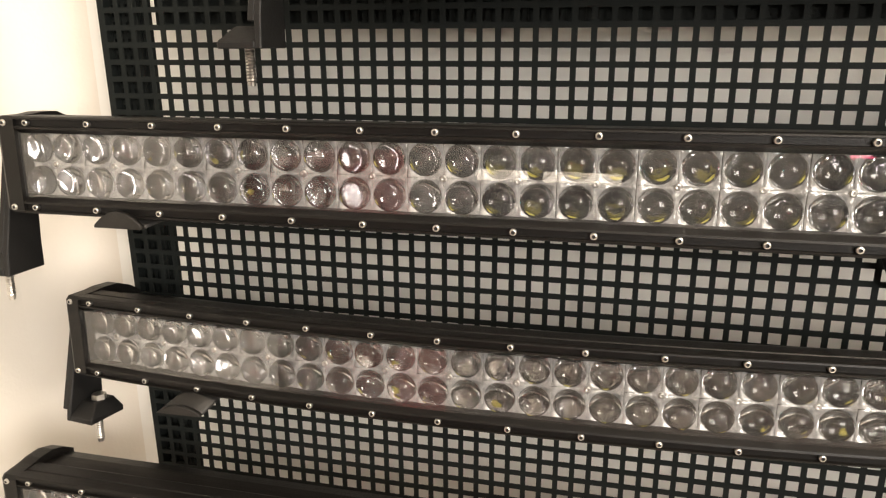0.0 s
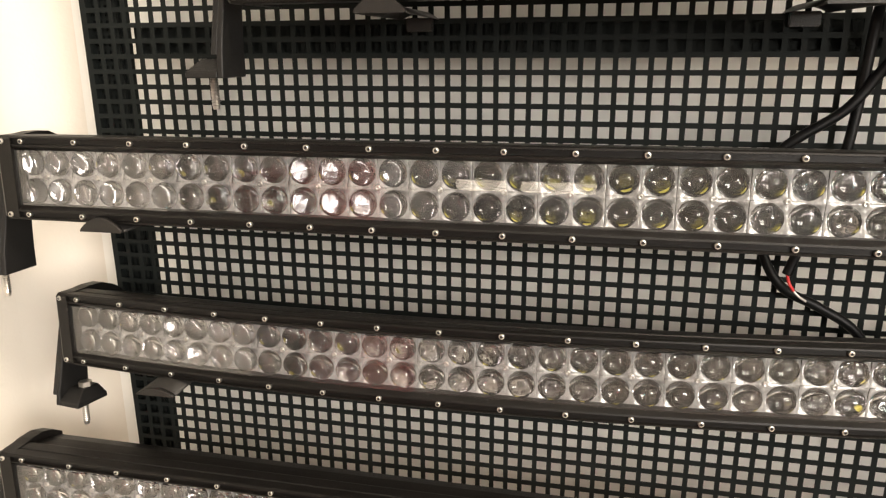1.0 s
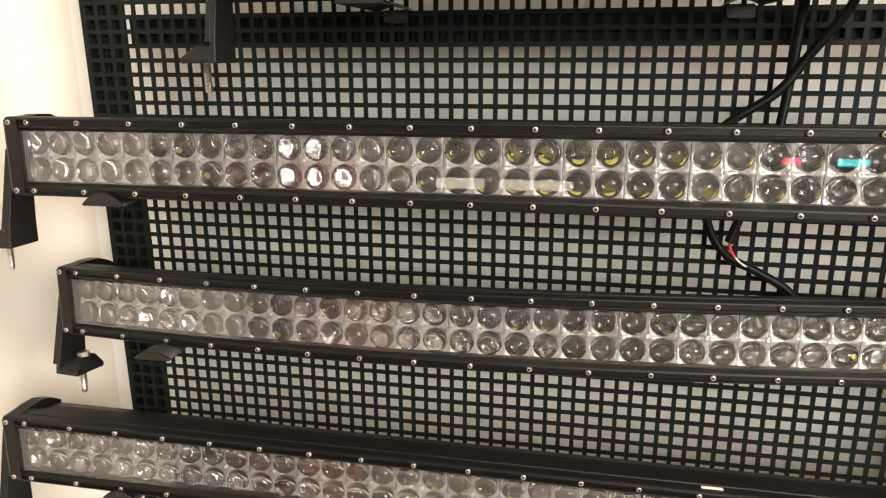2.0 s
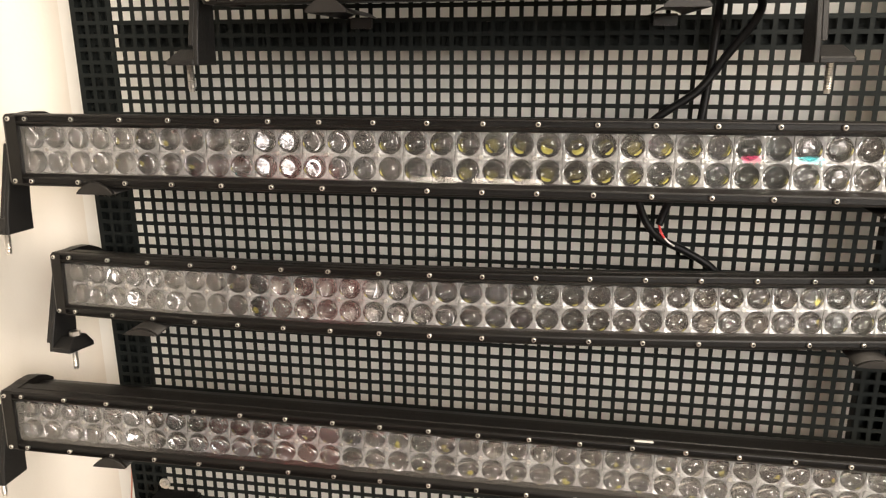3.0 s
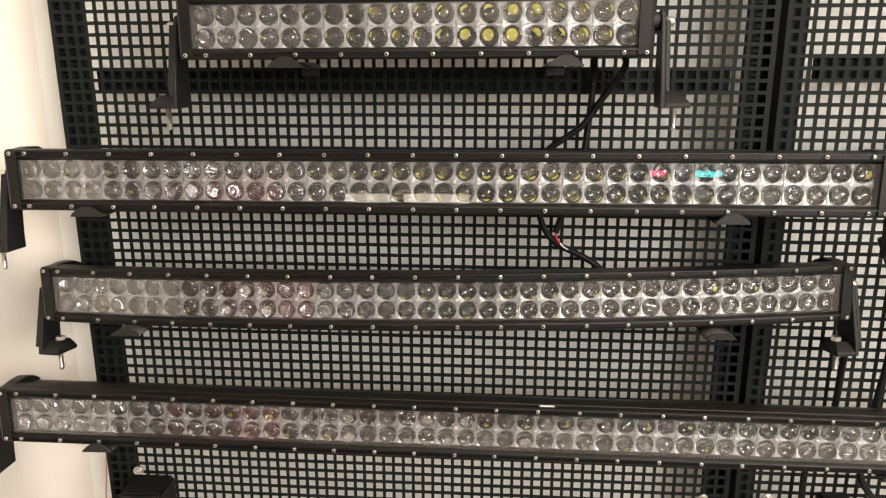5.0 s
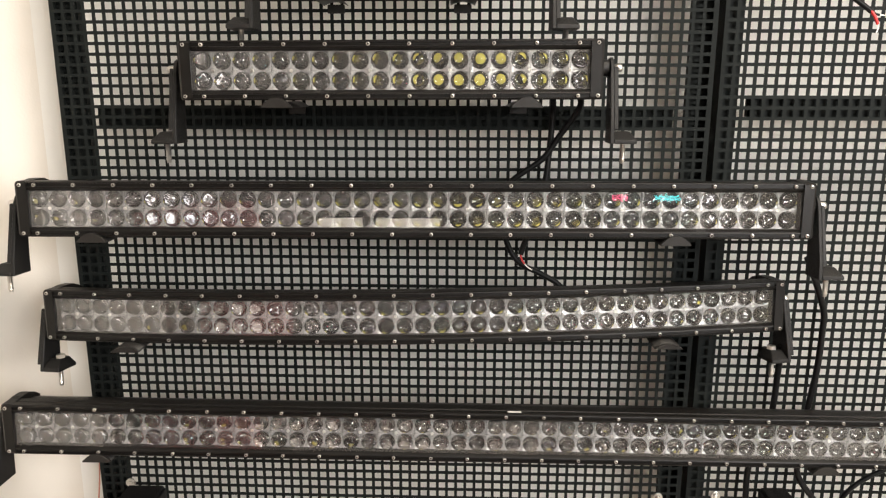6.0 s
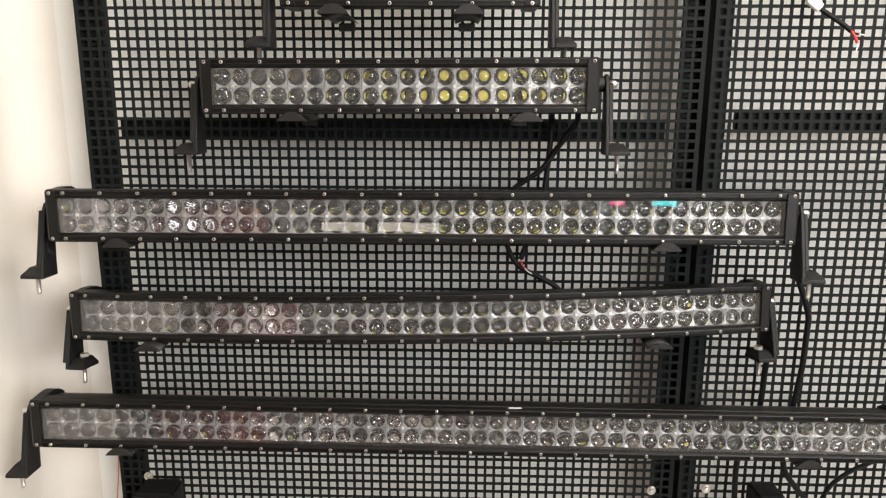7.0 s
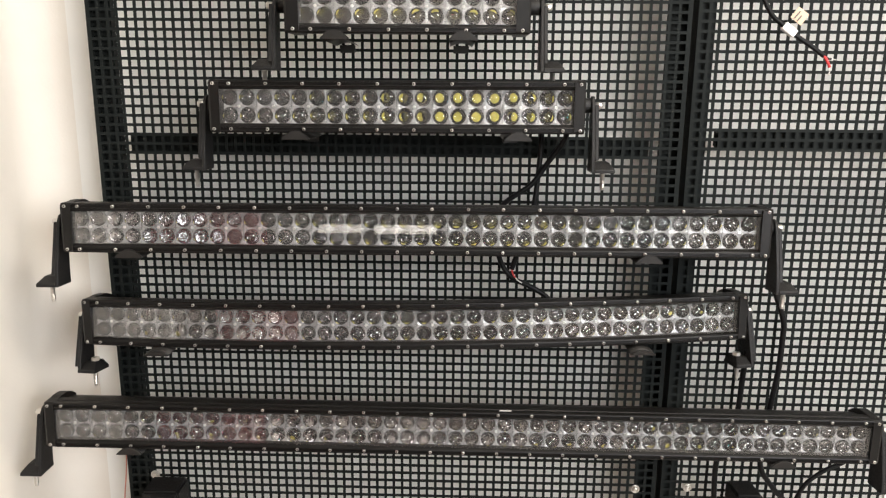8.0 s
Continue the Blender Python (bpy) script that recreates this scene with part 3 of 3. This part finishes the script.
# ---- support hooks ----
def support_hook(x, z, y_front, lift=0.0055):
    """Curved tongue that reaches from the panel under a bar, with a thin crescent lip at its front edge."""
    root = thing("support_hook", pose(x, 0, z), "black domed support tongue holding a light bar on the panel", "hook", "support hooks")
    back = PANEL_Y + PANEL_SLANT * x - 0.003
    pieces = [("tongue", y_front + 0.0032, back, 0.0, 0.0024), ("front_lip", y_front - 0.0015, y_front + 0.003, lift, 0.0)]
    for name, y0, y1, rise, deep in pieces:
        bm = bmesh.new()
        us = [-1 + 2 * k / 16 for k in range(17)]
        arc = [(0.0195 * u, rise - (0.0068 + 0.75 * rise) * u * u - 0.0004) for u in us]
        low = [(0.0192 * u, w - deep * (1 - 0.75 * u * u) if name == "tongue" else -0.0074) for u, (_, w) in zip(reversed(us), reversed(arc))]
        loop = arc + low
        n = len(loop)
        ra = [bm.verts.new((u, y0, w)) for u, w in loop]
        rb = [bm.verts.new((u * (1.0 if name == "front_lip" else 0.86), y1, w)) for u, w in loop]
        for k in range(n):
            bm.faces.new((ra[k], rb[k], rb[(k + 1) % n], ra[(k + 1) % n])).smooth = True
        bm.faces.new(ra)
        bm.faces.new(list(reversed(rb)))
        bmesh.ops.recalc_face_normals(bm, faces=bm.faces)
        part(name, bm, M_HOOK, root)
    bm = bmesh.new()
    box(bm, -0.012, 0.012, back - 0.0028, back - 0.0002, -0.018, -0.0062, 0.0008)
    part("hook_plate", bm, M_HOOK, root)
    return root


for hx, hz, hy, lift in ((-0.105, 1.6430, -0.022, 0.0055), (0.070, 1.6430, -0.022, 0.0055), (-0.165, 1.5065, -0.008, 0.0055), (0.149, 1.5075, -0.016, 0.0055),
                         (-0.416, 1.3325, -0.006, 0.0055), (0.345, 1.3325, -0.014, 0.0055), (-0.392, 1.1765, 0.006, 0.0), (0.353, 1.1830, 0.012, 0.0),
                         (-0.44, 1.0190, -0.006, 0.0045), (0.578, 1.0062, -0.006, 0.0045)):
    support_hook(hx, hz, hy, lift)


# ---- cables and small fittings ----
def cable(points, radius, label, mat=M_RUBBER, name="cable"):
    return tagged(tube(name, points, radius, mat), label, "cable")


cable([(0.222, 0.060, 1.520), (0.231, 0.082, 1.500), (0.205, 0.092, 1.458), (0.182, 0.093, 1.426), (0.138, 0.095, 1.392), (0.128, 0.100, 1.350), (0.137, 0.104, 1.303), (0.156, 0.105, 1.274), (0.184, 0.103, 1.260), (0.213, 0.100, 1.243), (0.235, 0.098, 1.215)], 0.0042, "black round supply cable running down behind the bars")
second = cable([(0.190, 0.060, 1.520), (0.196, 0.094, 1.497), (0.194, 0.098, 1.450), (0.188, 0.098, 1.391), (0.176, 0.099, 1.345), (0.162, 0.100, 1.306), (0.156, 0.099, 1.288)], 0.0042, "black cable ending in stripped wire ends")
tube("red_core", [(0.156, 0.099, 1.289), (0.158, 0.095, 1.281), (0.162, 0.095, 1.275)], 0.0013, M_RED, second, "red insulated core")
tube("bare_strands", [(0.162, 0.095, 1.275), (0.167, 0.095, 1.270), (0.173, 0.096, 1.266)], 0.0010, M_COPPER, second, "bare tinned strands")
cable([(0.560, 0.075, 1.290), (0.585, 0.088, 1.245), (0.601, 0.092, 1.205), (0.602, 0.092, 1.178), (0.600, 0.091, 1.119), (0.592, 0.090, 1.052), (0.590, 0.090, 1.000), (0.586, 0.088, 0.951), (0.609, 0.086, 0.914), (0.634, 0.086, 0.886), (0.660, 0.086, 0.850)], 0.0046, "black round cable hanging down past the curved bar")
cable([(0.540, 0.080, 1.160), (0.543, 0.092, 1.114), (0.541, 0.094, 1.049), (0.530, 0.095, 1.000), (0.514, 0.095, 0.955), (0.515, 0.095, 0.884), (0.516, 0.095, 0.830)], 0.0046, "thick black cable behind the lowest bar")
cable([(0.740, 0.070, 0.990), (0.725, 0.085, 0.962), (0.697, 0.088, 0.945), (0.668, 0.088, 0.921), (0.653, 0.088, 0.890), (0.648, 0.088, 0.840)], 0.0036, "black cable looping below the lowest bar")
upper = cable([(0.500, 0.090, 1.760), (0.507, 0.086, 1.730), (0.516, 0.082, 1.704), (0.529, 0.080, 1.682), (0.547, 0.078, 1.667), (0.563, 0.078, 1.655), (0.594, 0.078, 1.636), (0.611, 0.078, 1.624)], 0.0034, "black cable with a white paper tag and stripped red end")
tube("red_core", [(0.609, 0.077, 1.626), (0.615, 0.075, 1.617), (0.620, 0.076, 1.608)], 0.0020, M_RED, upper, "red insulated core")
tube("bare_strands", [(0.620, 0.076, 1.608), (0.621, 0.076, 1.602), (0.619, 0.076, 1.596)], 0.0009, M_COPPER, upper, "bare tinned strands")
tube("black_core", [(0.611, 0.078, 1.624), (0.617, 0.078, 1.621), (0.622, 0.078, 1.620)], 0.0015, M_RUBBER, upper)
tube("bare_strands", [(0.622, 0.078, 1.620), (0.630, 0.078, 1.619)], 0.0008, M_COPPER, upper, "bare tinned strands")
_bm = box(bmesh.new(), -0.011, 0.011, -0.0046, 0.0046, -0.0060, 0.0060, 0.001)
bmesh.ops.transform(_bm, verts=_bm.verts, matrix=pose(0.555, 0.078, 1.6615, 0, 36, 0))
part("paper_tag", _bm, M_PAPER, upper, "white paper tag wrapped round the cable")
_bm = box(bmesh.new(), -0.010, 0.010, -0.0004, 0.0004, -0.0095, 0.0095, 0.0002)
bmesh.ops.transform(_bm, verts=_bm.verts, matrix=pose(0.568, 0.0765, 1.681, 0, 36, 0))
tan_flag = part("tag_flag", _bm, M_TAN, upper, "tan paper flag with writing")
for k in range(2):
    _bm = box(bmesh.new(), -0.007, 0.006 - 0.003 * k, -0.0004, 0.0, -0.0010, 0.0010)
    bmesh.ops.transform(_bm, verts=_bm.verts, matrix=pose(0.5665, 0.0757, 1.681, 0, -50, 0) @ pose(0, 0, 0.0032 - 0.006 * k))
    part("ink_line", _bm, M_INK, tan_flag)
cable([(-0.515, 0.150, 0.965), (-0.518, 0.152, 0.934), (-0.522, 0.152, 0.890), (-0.528, 0.152, 0.843), (-0.530, 0.152, 0.790)], 0.0011, "thin pink wire hanging beside the panel edge", M_PINK, "wire")


def washer_screw(x, z):
    """Round washer with a domed screw that holds the panel."""
    y = PANEL_Y + PANEL_SLANT * x - 0.012 * (z - 1.35) - 0.0006
    root = thing("washer_screw", pose(x, y, z), "steel screw with a round washer fixed into the panel", "screw", "panel screws")
    bm = bmesh.new()
    lathe(bm, [(0, 0), (0.0078, 0), (0.0078, 0.0016), (0.0070, 0.0022), (0.0046, 0.0022), (0.0040, 0.0016), (0, 0.0016)], 18, TO_FRONT)
    part("washer", bm, M_STEEL, root, "round steel washer")
    bm = bmesh.new()
    lathe(bm, [(0.0042, 0.0017), (0.0040, 0.0034), (0.0024, 0.0046), (0.0010, 0.0047), (0.0008, 0.0034), (0, 0.0034)], 12, TO_FRONT)
    part("screw_head", bm, M_STEEL, root, "domed steel screw head")


for wx, wz in ((-0.4615, 0.900), (0.384, 0.892), (0.474, 0.897)):
    washer_screw(wx, wz)


def lower_bracket(x, z, wide):
    """Top of a black clamp block fixed low on the panel."""
    root = thing("clamp_block", pose(x, 0.078, z), "black cast clamp block fixed low on the panel", "clamp", "clamp blocks")
    bm = bmesh.new()
    box(bm, -wide, wide, -0.020, 0.034, -0.050, 0.0, 0.004)
    part("block", bm, M_CAST, root)
    bm = bmesh.new()
    box(bm, -wide * 0.5, wide * 0.75, -0.024, -0.0195, -0.040, -0.006, 0.002)
    part("front_rib", bm, M_CAST, root)
    return root


lower_bracket(-0.425, 0.910, 0.031)
lower_bracket(0.561, 0.913, 0.022)
